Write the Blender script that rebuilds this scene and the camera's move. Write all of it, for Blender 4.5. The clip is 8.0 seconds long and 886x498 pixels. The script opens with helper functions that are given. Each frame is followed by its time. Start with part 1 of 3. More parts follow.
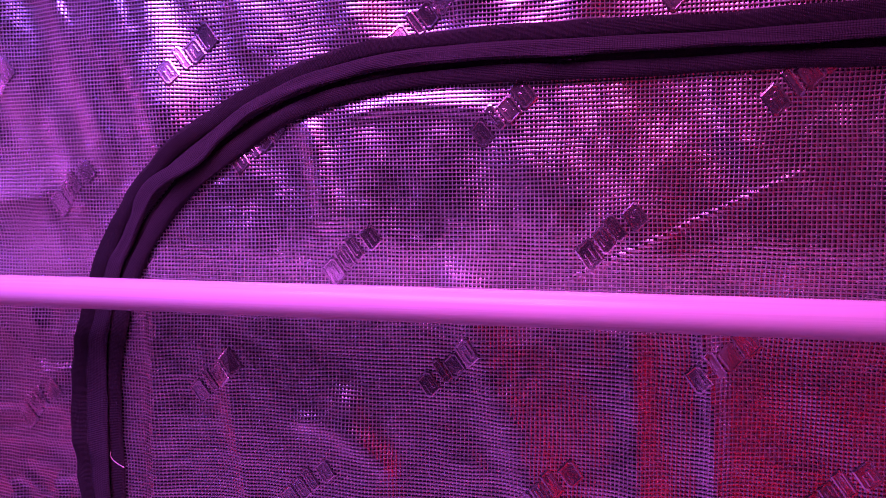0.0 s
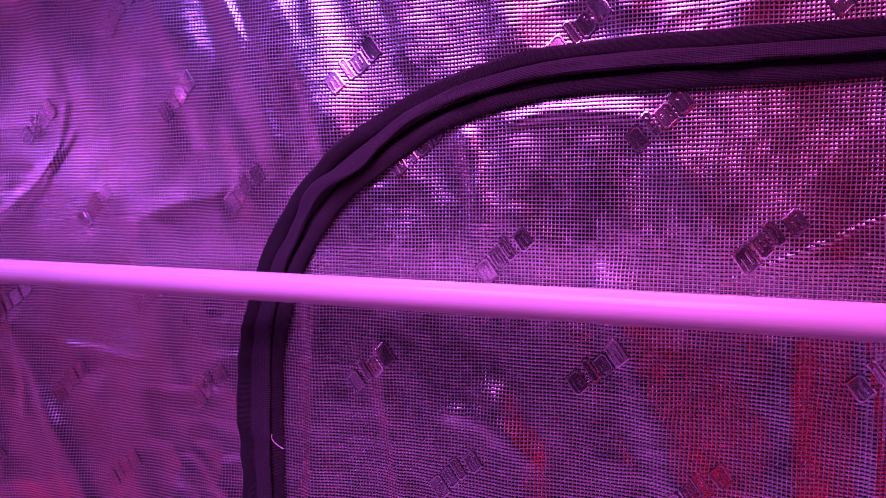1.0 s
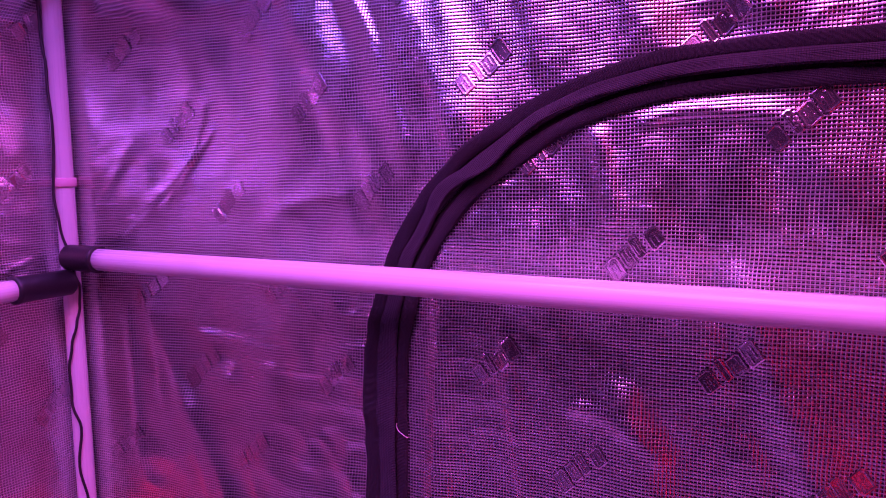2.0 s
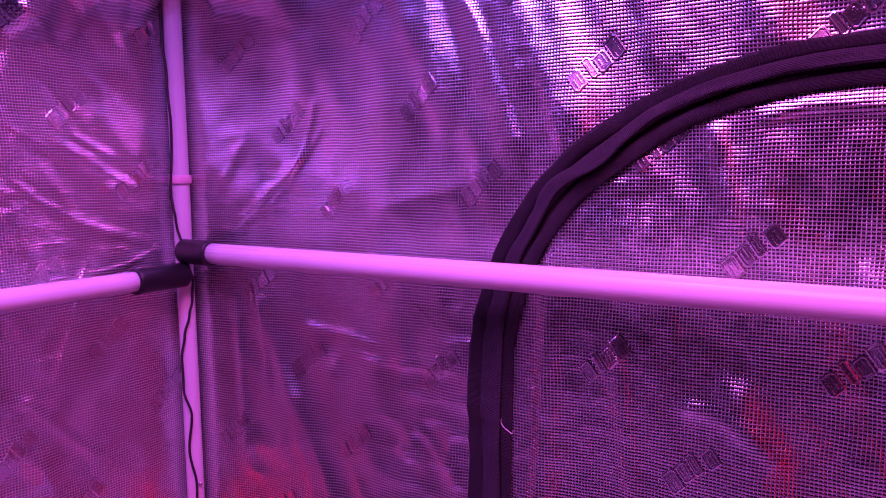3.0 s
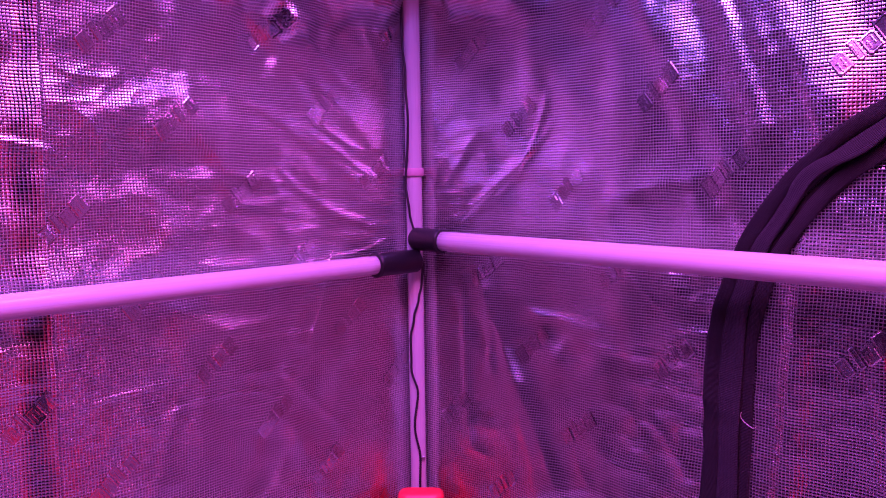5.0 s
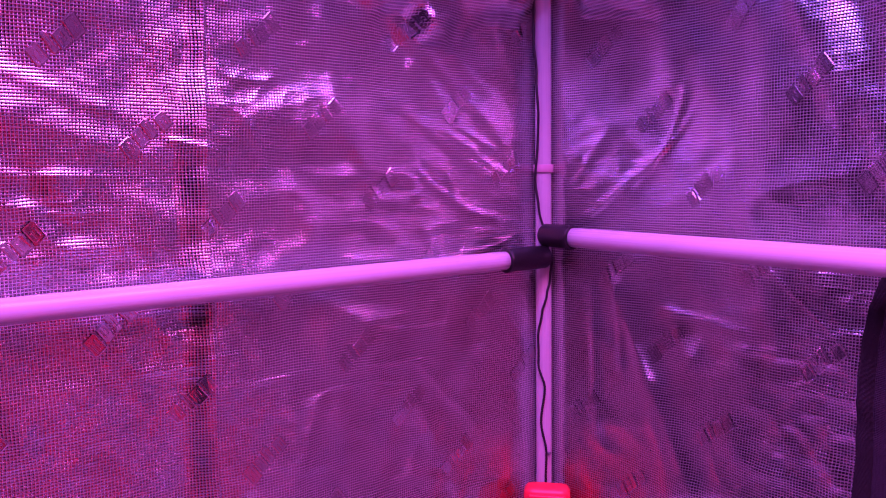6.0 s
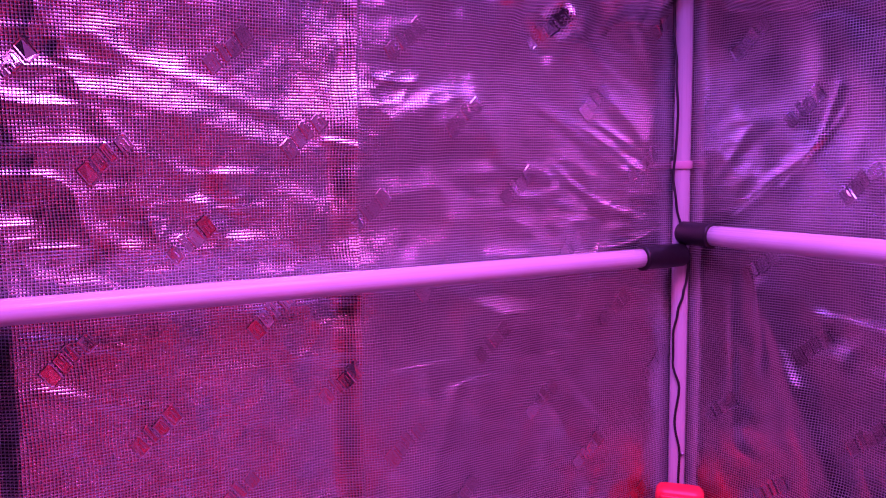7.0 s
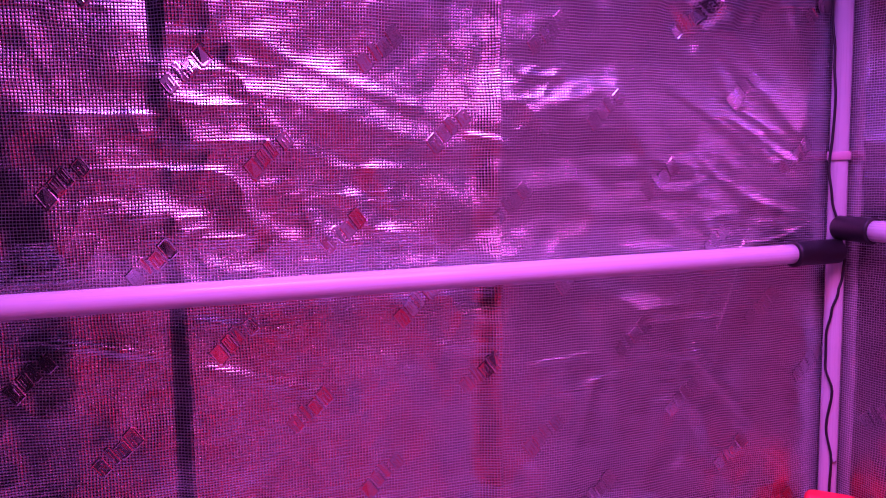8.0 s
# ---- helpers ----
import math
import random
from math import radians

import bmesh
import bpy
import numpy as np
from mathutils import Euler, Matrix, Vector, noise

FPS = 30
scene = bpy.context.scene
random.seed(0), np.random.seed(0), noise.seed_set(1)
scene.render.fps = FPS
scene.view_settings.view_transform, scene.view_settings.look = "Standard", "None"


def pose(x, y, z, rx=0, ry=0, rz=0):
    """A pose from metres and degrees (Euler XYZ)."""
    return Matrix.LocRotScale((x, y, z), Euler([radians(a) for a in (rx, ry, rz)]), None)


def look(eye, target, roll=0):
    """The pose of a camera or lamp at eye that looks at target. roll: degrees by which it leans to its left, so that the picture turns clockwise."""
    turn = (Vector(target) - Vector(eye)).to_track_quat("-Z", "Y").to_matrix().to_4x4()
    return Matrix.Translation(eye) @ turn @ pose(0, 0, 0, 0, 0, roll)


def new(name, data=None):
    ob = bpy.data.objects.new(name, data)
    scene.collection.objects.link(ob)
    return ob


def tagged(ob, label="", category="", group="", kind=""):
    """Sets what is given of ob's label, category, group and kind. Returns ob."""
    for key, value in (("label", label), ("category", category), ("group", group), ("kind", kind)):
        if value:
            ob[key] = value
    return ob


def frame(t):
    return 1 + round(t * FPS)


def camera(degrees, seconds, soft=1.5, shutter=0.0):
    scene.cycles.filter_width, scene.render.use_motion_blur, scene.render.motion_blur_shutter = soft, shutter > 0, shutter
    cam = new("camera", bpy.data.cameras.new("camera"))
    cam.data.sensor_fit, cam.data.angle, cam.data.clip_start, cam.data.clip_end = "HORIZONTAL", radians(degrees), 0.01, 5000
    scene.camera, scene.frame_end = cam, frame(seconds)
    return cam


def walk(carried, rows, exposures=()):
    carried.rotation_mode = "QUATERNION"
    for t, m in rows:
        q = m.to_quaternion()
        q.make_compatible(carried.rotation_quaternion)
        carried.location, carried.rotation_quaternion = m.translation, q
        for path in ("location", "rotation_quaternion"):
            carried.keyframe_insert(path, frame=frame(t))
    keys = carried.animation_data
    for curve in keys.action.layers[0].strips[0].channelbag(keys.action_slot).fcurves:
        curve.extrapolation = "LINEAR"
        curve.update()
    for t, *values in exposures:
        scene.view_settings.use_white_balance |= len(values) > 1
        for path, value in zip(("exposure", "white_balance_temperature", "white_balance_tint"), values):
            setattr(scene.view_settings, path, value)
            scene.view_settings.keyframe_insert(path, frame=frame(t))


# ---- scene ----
cam = camera(62.1, 8.0, soft=1.1)
PATH = [
    (0, (0.245, -0.135, 1.081), (-0.276, 1.783, 0.856), -1.0),
    (0.5, (0.223, -0.153, 1.081), (-0.42, 1.729, 0.865), -0.9),
    (1, (0.207, -0.174, 1.083), (-0.554, 1.664, 0.87), -0.8),
    (1.5, (0.188, -0.192, 1.086), (-0.669, 1.601, 0.864), -0.9),
    (2, (0.171, -0.207, 1.087), (-0.775, 1.541, 0.864), -0.9),
    (3.5, (0.133, -0.248, 1.076), (-1.059, 1.346, 0.875), -0.7),
    (4, (0.126, -0.264, 1.073), (-1.156, 1.259, 0.876), -0.7),
    (5.5, (0.093, -0.322, 1.064), (-1.443, 0.944, 0.874), -0.8),
    (6, (0.088, -0.34, 1.065), (-1.537, 0.811, 0.871), -0.9),
    (6.5, (0.09, -0.358, 1.071), (-1.619, 0.661, 0.867), -0.9),
    (7, (0.09, -0.373, 1.072), (-1.692, 0.51, 0.861), -0.9),
    (7.5, (0.094, -0.384, 1.073), (-1.755, 0.345, 0.853), -1.1),
    (8, (0.093, -0.4, 1.072), (-1.808, 0.181, 0.851), -1.3),
]
walk(cam, [(t, look(eye, target, roll)) for t, eye, target, roll in PATH], exposures=[(0, 0.0), (8, 0.0)])

# ---- light: a blurple grow lamp hung over the middle of the tent, a nearly dark room outside ----
world = bpy.data.worlds.new("world")
scene.world = world
world.use_nodes = True
world.node_tree.nodes["Background"].inputs[0].default_value = (0.35, 0.12, 0.4, 1)
world.node_tree.nodes["Background"].inputs[1].default_value = 0.02

LAMP_X, LAMP_Y, LAMP_Z = -0.06, -0.17, 1.7
VIOLET, PINK, BLUE = (0.68, 0.11, 1.0), (1.0, 0.11, 0.52), (0.28, 0.115, 1.0)


def led_bar(x, y, colour, watts):
    lamp = bpy.data.lights.new("led_bar", "AREA")
    lamp.shape, lamp.size, lamp.size_y, lamp.color, lamp.energy = "RECTANGLE", 0.08, 0.62, colour, watts
    lamp.spread = radians(132)
    ob = new("led_bar", lamp)
    ob.matrix_world = pose(x, y, LAMP_Z - 0.025)
    return tagged(ob, kind="structure")


for i, (colour, watts) in enumerate(((BLUE, 7.6), (VIOLET, 6.2), (PINK, 5.3), (VIOLET, 6.2), (PINK, 5.3))):
    led_bar(LAMP_X + (i - 2) * 0.125, LAMP_Y, colour, watts)


# ---- materials ----
class Nodes:
    """A short way to write a node material."""

    def __init__(self, name):
        self.mat = bpy.data.materials.new(name)
        self.mat.use_nodes = True
        self.tree = self.mat.node_tree
        self.bsdf = self.tree.nodes["Principled BSDF"]

    def add(self, kind):
        return self.tree.nodes.new(kind)

    def put(self, value, socket):
        if isinstance(value, bpy.types.NodeSocket):
            self.tree.links.new(value, socket)
        else:
            socket.default_value = value

    def math(self, op, a, b=0.0, c=0.0):
        node = self.add("ShaderNodeMath")
        node.operation = op
        for value, socket in zip((a, b, c), node.inputs):
            self.put(value, socket)
        return node.outputs[0]

    def noise(self, vector, scale, detail=3.0, rough=0.5):
        node = self.add("ShaderNodeTexNoise")
        self.put(vector, node.inputs["Vector"])
        self.put(scale, node.inputs["Scale"])
        self.put(detail, node.inputs["Detail"])
        self.put(rough, node.inputs["Roughness"])
        return node.outputs["Fac"]

    def ramp(self, fac, lo, hi, a, b):
        node = self.add("ShaderNodeMapRange")
        for value, socket in zip((fac, lo, hi, a, b), node.inputs):
            self.put(value, socket)
        return node.outputs[0]

    def mix(self, fac, a, b):
        node = self.add("ShaderNodeMix")
        node.data_type = "RGBA"
        self.put(fac, node.inputs[0])
        self.put(a, node.inputs[6])
        self.put(b, node.inputs[7])
        return node.outputs[2]

    def bump(self, height, distance, strength=1.0, normal=None):
        node = self.add("ShaderNodeBump")
        self.put(height, node.inputs["Height"])
        node.inputs["Distance"].default_value = distance
        node.inputs["Strength"].default_value = strength
        if normal is not None:
            self.put(normal, node.inputs["Normal"])
        return node.outputs[0]

    def set(self, **values):
        for key, value in values.items():
            self.put(value, self.bsdf.inputs[key.replace("_", " ")])
        return self.mat


PITCH = 0.0032


def foil(name, weave, dull=0.0):
    """Silver film; with weave, laminated over a square scrim whose threads are slightly duller than the cells; shading
    of the hollows is put into the colour.
    """
    n = Nodes(name)
    uv = n.add("ShaderNodeTexCoord").outputs["UV"]
    obj = n.add("ShaderNodeTexCoord").outputs["Object"]
    fine = n.noise(obj, 260.0, 2.0, 0.6)
    normal = n.bump(fine, 0.0002, 0.4)
    grime = n.noise(obj, 26.0, 4.0)
    colour = n.mix(grime, (0.62, 0.61, 0.63, 1), (0.78, 0.77, 0.79, 1))
    rough = n.ramp(grime, 0.3, 0.7, 0.09 + dull, 0.15 + dull)
    if weave:
        sep = n.add("ShaderNodeSeparateXYZ")
        n.put(uv, sep.inputs[0])
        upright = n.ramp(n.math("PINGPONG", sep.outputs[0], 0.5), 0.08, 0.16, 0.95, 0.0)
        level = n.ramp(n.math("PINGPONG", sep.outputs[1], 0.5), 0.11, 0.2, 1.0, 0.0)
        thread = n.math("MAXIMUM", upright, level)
        rough = n.math("ADD", rough, n.math("MULTIPLY", thread, 0.23))
        # darker cells and paler threads: painted shading of the quilted slopes
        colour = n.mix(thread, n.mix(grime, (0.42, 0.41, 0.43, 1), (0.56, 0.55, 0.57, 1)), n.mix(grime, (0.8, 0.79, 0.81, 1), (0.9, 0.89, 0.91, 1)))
    return n.set(Base_Color=colour, Metallic=1.0, Roughness=rough, Normal=normal)


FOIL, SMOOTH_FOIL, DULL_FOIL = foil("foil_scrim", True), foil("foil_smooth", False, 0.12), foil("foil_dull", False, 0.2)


def cloth(name, colour, scale, sheen=0.3):
    n = Nodes(name)
    obj = n.add("ShaderNodeTexCoord").outputs["Object"]
    uv = n.add("ShaderNodeTexCoord").outputs["UV"]
    sep = n.add("ShaderNodeSeparateXYZ")
    n.put(uv, sep.inputs[0])
    ribs = n.math("SINE", n.math("MULTIPLY", sep.outputs[0], scale))
    cross = n.math("SINE", n.math("MULTIPLY", sep.outputs[1], scale * 1.3))
    lint = n.noise(obj, 240.0, 3.0, 0.7)
    wear = n.noise(obj, 18.0, 3.0)
    tone = n.mix(n.math("MULTIPLY", wear, lint), colour, tuple(min(1, c * 2.6 + 0.01) for c in colour[:3]) + (1,))
    normal = n.bump(n.math("ADD", n.math("MULTIPLY", n.math("ADD", ribs, cross), 0.5), n.math("MULTIPLY", lint, 0.8)), 0.0004, 1.0)
    return n.set(Base_Color=tone, Roughness=0.75, Specular_IOR_Level=0.25, Sheen_Weight=sheen, Normal=normal)


TAPE = cloth("black_ribbed_tape", (0.011, 0.01, 0.013, 1), 3600, 0.03)
INNER_TAPE = cloth("worn_black_tape", (0.007, 0.006, 0.008, 1), 4200, 0.02)
FLAP = cloth("black_nylon", (0.006, 0.006, 0.007, 1), 5200, 0.0)
RED_CLOTH = cloth("red_cotton", (0.74, 0.011, 0.035, 1), 2200)
BLACK_CLOTH = cloth("black_canvas", (0.02, 0.02, 0.022, 1), 3000)


def plastic(name, colour, rough, scale=60.0, depth=0.0003, spread=0.12):
    n = Nodes(name)
    obj = n.add("ShaderNodeTexCoord").outputs["Object"]
    dirt, grain = n.noise(obj, scale * 0.3, 4.0), n.noise(obj, scale * 8, 2.0)
    lo = tuple(c * (1 - spread) for c in colour[:3]) + (1,)
    return n.set(Base_Color=n.mix(dirt, lo, colour), Roughness=n.ramp(dirt, 0.3, 0.7, rough * 0.8, rough * 1.25),
                 Normal=n.bump(grain, depth, 0.35))




def enamel(name, along):
    """White enamel with fine scuffs drawn along the pole."""
    n = Nodes(name)
    obj = n.add("ShaderNodeTexCoord").outputs["Object"]
    stretch = n.add("ShaderNodeVectorMath")
    stretch.operation = "MULTIPLY"
    n.put(obj, stretch.inputs[0])
    stretch.inputs[1].default_value = [5.0 if k == along else 420.0 for k in range(3)]
    scuff, dirt = n.noise(stretch.outputs[0], 1.0, 3.0, 0.6), n.noise(obj, 14.0, 4.0)
    return n.set(Base_Color=n.mix(dirt, (0.5, 0.49, 0.48, 1), (0.58, 0.57, 0.56, 1)), Roughness=n.ramp(scuff, 0.35, 0.65, 0.16, 0.5),
                 Normal=n.bump(scuff, 0.0003, 0.3))


POLE_WHITE = plastic("white_enamel", (0.7, 0.69, 0.68, 1), 0.26, 40.0, 0.0004, 0.1)
ENAMEL = [enamel("scuffed_enamel", k) for k in range(3)]
SLEEVE_BLACK = plastic("black_plastic", (0.009, 0.009, 0.01, 1), 0.42)
CABLE_BLACK = plastic("cable_rubber", (0.012, 0.012, 0.013, 1), 0.5)
RED = plastic("red_plastic", (0.9, 0.03, 0.05, 1), 0.4)
CLIP_PINK = plastic("faded_tie", (0.62, 0.4, 0.45, 1), 0.6)
STEEL = plastic("steel", (0.5, 0.5, 0.52, 1), 0.3)
STEEL.node_tree.nodes["Principled BSDF"].inputs["Metallic"].default_value = 1.0
TRAY = plastic("pale_liner", (0.3, 0.29, 0.3, 1), 0.5, 12)
DARK = plastic("dark_paint", (0.05, 0.045, 0.05, 1), 0.8, 12)
LED_GLASS = plastic("lamp_housing", (0.03, 0.03, 0.03, 1), 0.4)


# ---- helpers for meshes ----
def part(name, bm, material, parent=None, label="", smooth=False):
    mesh = bpy.data.meshes.new(name)
    bm.to_mesh(mesh)
    bm.free()
    mesh.materials.append(material)
    if smooth:
        mesh.shade_smooth()
    ob = new(name, mesh)
    ob.parent = parent
    if label:
        ob["label"] = label
    return ob


def empty(name, x, y, z):
    ob = new(name)
    ob.empty_display_size = 0.05
    ob.matrix_world = pose(x, y, z)
    bpy.context.view_layer.update()
    return ob


def box(bm, x0, x1, y0, y1, z0, z1, bevel=0.0):
    made = bmesh.ops.create_cube(bm, size=1.0, matrix=Matrix.LocRotScale(
        ((x0 + x1) / 2, (y0 + y1) / 2, (z0 + z1) / 2), None, (x1 - x0, y1 - y0, z1 - z0)))["verts"]
    if bevel:
        edges = list({e for v in made for e in v.link_edges})
        bmesh.ops.bevel(bm, geom=edges, offset=bevel, segments=3, affect="EDGES", profile=0.6)


def tube(bm, path, radius, sides=20, ends=True):
    """A round tube along a list of points; radius is a number or a list, one for each point."""
    rings, path = [], [Vector(p) for p in path]
    radii = radius if isinstance(radius, list) else [radius] * len(path)
    up = Vector((0.3, 0.5, 0.8)).normalized()
    for i, p in enumerate(path):
        way = (path[min(i + 1, len(path) - 1)] - path[max(i - 1, 0)]).normalized()
        side = way.cross(up).normalized()
        top = side.cross(way)
        rings.append([bm.verts.new(p + radii[i] * (math.cos(a) * side + math.sin(a) * top))
                      for a in (2 * math.pi * k / sides for k in range(sides))])
    for a, b in zip(rings, rings[1:]):
        for k in range(sides):
            bm.faces.new((a[k], a[(k + 1) % sides], b[(k + 1) % sides], b[k]))
    if ends:
        bm.faces.new(rings[0][::-1])
        bm.faces.new(rings[-1])
    bmesh.ops.recalc_face_normals(bm, faces=bm.faces)


def sheet(name, us, vs, place, material, label="", thick=0.0):
    """A grid over us x vs, put into the world by place(u, v) on arrays; its UV is in metres."""
    U, V = np.meshgrid(us, vs)
    xyz = np.stack([np.broadcast_to(c, U.shape) for c in place(U, V)], -1).reshape(-1, 3)
    nu, nv = len(us), len(vs)
    i = (np.arange(nv - 1)[:, None] * nu + np.arange(nu - 1)[None, :]).reshape(-1)
    quads = np.stack([i, i + 1, i + nu + 1, i + nu], -1)
    mesh = bpy.data.meshes.new(name)
    mesh.vertices.add(len(xyz))
    mesh.vertices.foreach_set("co", xyz.astype(np.float32).reshape(-1))
    mesh.loops.add(4 * len(quads))
    mesh.loops.foreach_set("vertex_index", quads.astype(np.int32).reshape(-1))
    mesh.polygons.add(len(quads))
    mesh.polygons.foreach_set("loop_start", np.arange(0, 4 * len(quads), 4, dtype=np.int32))
    mesh.update(calc_edges=True)
    layer = mesh.uv_layers.new(name="UVMap")
    flat = np.stack([U.reshape(-1), V.reshape(-1)], -1)[quads.reshape(-1)] / PITCH
    layer.data.foreach_set("uv", flat.astype(np.float32).reshape(-1))
    mesh.materials.append(material)
    mesh.shade_smooth()
    ob = new(name, mesh)
    if thick:
        solid = ob.modifiers.new("thickness", "SOLIDIFY")
        solid.thickness, solid.offset = thick, -1.0
    if label:
        tagged(ob, label, "wall", kind="structure")
    return ob


# ---- the foil walls: slack fabric with pleats, creases and wrinkles ----
WALL_Y, WALL_X = 0.412, -0.697
EAST, SOUTH, TOP = 0.76, -0.86, 2.0


TABLES = {}


def value_noise(u, v, size, seed):
    if seed not in TABLES:
        TABLES[seed] = np.random.RandomState(seed).rand(64, 64) * 2 - 1
    table = TABLES[seed]
    a, b = u / size + 1000, v / size + 1000
    i, j = np.floor(a).astype(int), np.floor(b).astype(int)
    f, g = a - i, b - j
    f, g = f * f * f * (f * (6 * f - 15) + 10), g * g * g * (g * (6 * g - 15) + 10)
    t = lambda p, q: table[p % 64, q % 64]
    return (t(i, j) * (1 - f) + t(i + 1, j) * f) * (1 - g) + (t(i, j + 1) * (1 - f) + t(i + 1, j + 1) * f) * g


def ridge(u, v, u0, v0, u1, v1, wide, high, lean=0.0, bow=0.0):
    """A crease from (u0, v0) to (u1, v1): a bump of that half width and height, fading at its ends; lean makes one flank steeper, bow bends it."""
    du, dv = u1 - u0, v1 - v0
    long = math.hypot(du, dv)
    s = ((u - u0) * du + (v - v0) * dv) / long ** 2
    d = ((u - u0) * dv - (v - v0) * du) / long + bow * (4 * s * (1 - s))
    d = d / (wide * (0.7 + 0.3 * np.clip(s, 0, 1)))
    w = np.where(d > 0, d * (1 + lean), d * (1 - lean))
    fade = np.exp(-np.clip(np.abs(s - 0.5) - 0.38, 0, None) ** 2 / 0.012)
    return high * np.exp(-w * w) * fade


def smooth_step(a):
    a = np.clip(a, 0, 1)
    return a * a * (3 - 2 * a)


def wrinkles(u, v, seed, stretch):
    """Fine sharp-backed crumples of a few millimetres, drawn out sideways."""
    a = 1 - 2 * np.abs(value_noise(u / stretch + 0.25 * v, v, 0.034, seed))
    b = 1 - 2 * np.abs(value_noise(u / stretch - 0.3 * v, v, 0.017, seed + 1))
    where = smooth_step(0.5 + 0.9 * value_noise(u, v, 0.13, seed + 2))
    return where * (0.0019 * a + 0.0007 * b)


def creases(u, v, seed):
    """Larger crumples with sharp backs and hollows between."""
    a = np.abs(value_noise(u + 0.5 * v, v - 0.3 * u, 0.085, seed))
    b = np.abs(value_noise(u - 0.4 * v, v + 0.4 * u, 0.048, seed + 1))
    return 0.0056 * (0.5 - np.sqrt(a * a + 0.004)) + 0.0024 * (0.5 - np.sqrt(b * b + 0.004))


def arch_side(x, z):
    """Below 1 inside the zipped arch's middle line, above 1 outside."""
    return np.hypot(np.maximum((0.10 - x) / 0.33, 0), np.maximum((z - 0.88) / 0.283, 0))


def north_relief(x, z):
    """How far the north wall bulges into the tent."""
    outside = smooth_step((arch_side(x, z) - 0.93) / 0.14)
    d = 0.0055 * value_noise(x + 0.3 * z, z * 0.45, 0.16, 3) + 0.0024 * value_noise(x + 0.35 * z, z * 0.5, 0.055, 4)
    d += (0.35 + 0.65 * outside) * wrinkles(x, z, 61, 1.6)
    d += 0.0009 * value_noise(x + 0.3 * z, z * 0.8, 0.028, 6)
    # long pleats running down to the arch
    for x0, x1, wide, high, lean, foot in ((-0.352, -0.258, 0.013, 0.0048, 0.3, 1.0), (-0.32, -0.235, 0.011, 0.003, 0.0, 1.05),
                                           (-0.292, -0.2, 0.012, 0.004, -0.2, 1.09), (-0.262, -0.17, 0.01, 0.003, 0.2, 1.09),
                                           (-0.236, -0.14, 0.013, 0.0052, 0.3, 1.08), (-0.19, -0.125, 0.012, 0.004, 0, 1.12),
                                           (-0.1, -0.06, 0.014, 0.004, 0.2, 1.16), (-0.01, 0.03, 0.013, 0.0035, 0, 1.175),
                                           (0.09, 0.12, 0.012, 0.0035, 0.2, 1.185), (0.2, 0.21, 0.014, 0.0035, 0, 1.185)):
        d += outside * (0.85 + 0.6 * value_noise(x, z * 0.6, 0.07, int(foot * 100))) * ridge(x, z, x0 - 0.04, 1.36, x1, foot, 1.5 * wide, 1.15 * high, lean, 0.012)
    # sharp creases by the corner
    d += ridge(x, z, -0.625, 1.0, -0.505, 1.092, 0.006, 0.0032, 0.4) + ridge(x, z, -0.507, 1.085, -0.474, 1.165, 0.006, 0.0032, -0.3)
    d += ridge(x, z, -0.545, 1.045, -0.465, 1.135, 0.0045, 0.0022, 0.2) + ridge(x, z, -0.525, 1.06, -0.49, 1.12, 0.004, 0.0018, 0.2)
    d += ridge(x, z, -0.515, 1.085, -0.275, 0.89, 0.0028, 0.0012) + ridge(x, z, -0.64, 1.05, -0.59, 1.12, 0.008, 0.0025)
    d += ridge(x, z, -0.585, 0.95, -0.475, 0.64, 0.02, 0.0065, 0.4, 0.01) + ridge(x, z, -0.545, 0.86, -0.44, 0.66, 0.01, 0.003)
    d += ridge(x, z, -0.4, 0.862, -0.27, 0.87, 0.008, 0.0022, 0.3) + ridge(x, z, -0.5, 0.895, -0.36, 0.88, 0.007, 0.0018)
    d += ridge(x, z, -0.33, 0.8, -0.27, 0.74, 0.01, 0.003) + ridge(x, z, -0.51, 1.3, -0.5, 1.16, 0.018, 0.003, 0.2)
    d += ridge(x, z, -0.57, 0.92, -0.56, 0.8, 0.008, 0.0025) + ridge(x, z, -0.61, 0.93, -0.6, 0.7, 0.009, 0.003)
    # inside the arch
    d += ridge(x, z, 0.18, 0.988, 0.36, 1.077, 0.0026, 0.0006) + ridge(x, z, 0.02, 1.12, 0.15, 1.112, 0.009, 0.003, 0.3, 0.012)
    d += ridge(x, z, -0.016, 1.12, 0.0, 1.03, 0.012, 0.003) + ridge(x, z, -0.165, 1.0, -0.185, 0.62, 0.014, 0.006, 0.4)
    d += ridge(x, z, 0.1, 1.0, 0.2, 0.72, 0.026, 0.006, 0.2) + ridge(x, z, 0.285, 0.98, 0.29, 0.7, 0.01, 0.0045, 0.2, 0.012)
    d += ridge(x, z, 0.24, 0.97, 0.25, 0.72, 0.015, 0.0045) + ridge(x, z, 0.0, 0.9, 0.06, 0.72, 0.026, 0.005)
    d += ridge(x, z, -0.1, 0.93, -0.07, 0.66, 0.012, 0.003) + ridge(x, z, -0.04, 0.87, 0.05, 0.83, 0.012, 0.003, 0, 0.01)
    d += creases(x, z, 81) * smooth_step((x + 0.7) / 0.08) * smooth_step((-0.16 - x) / 0.2) * smooth_step((1.24 - z) / 0.14)
    # it leans in towards the roof beside the corner
    d += 0.8 * np.clip(z - 1.275 - 0.03 * value_noise(x, z, 0.05, 23), 0, 0.15) * smooth_step((-0.42 - x) / 0.12)
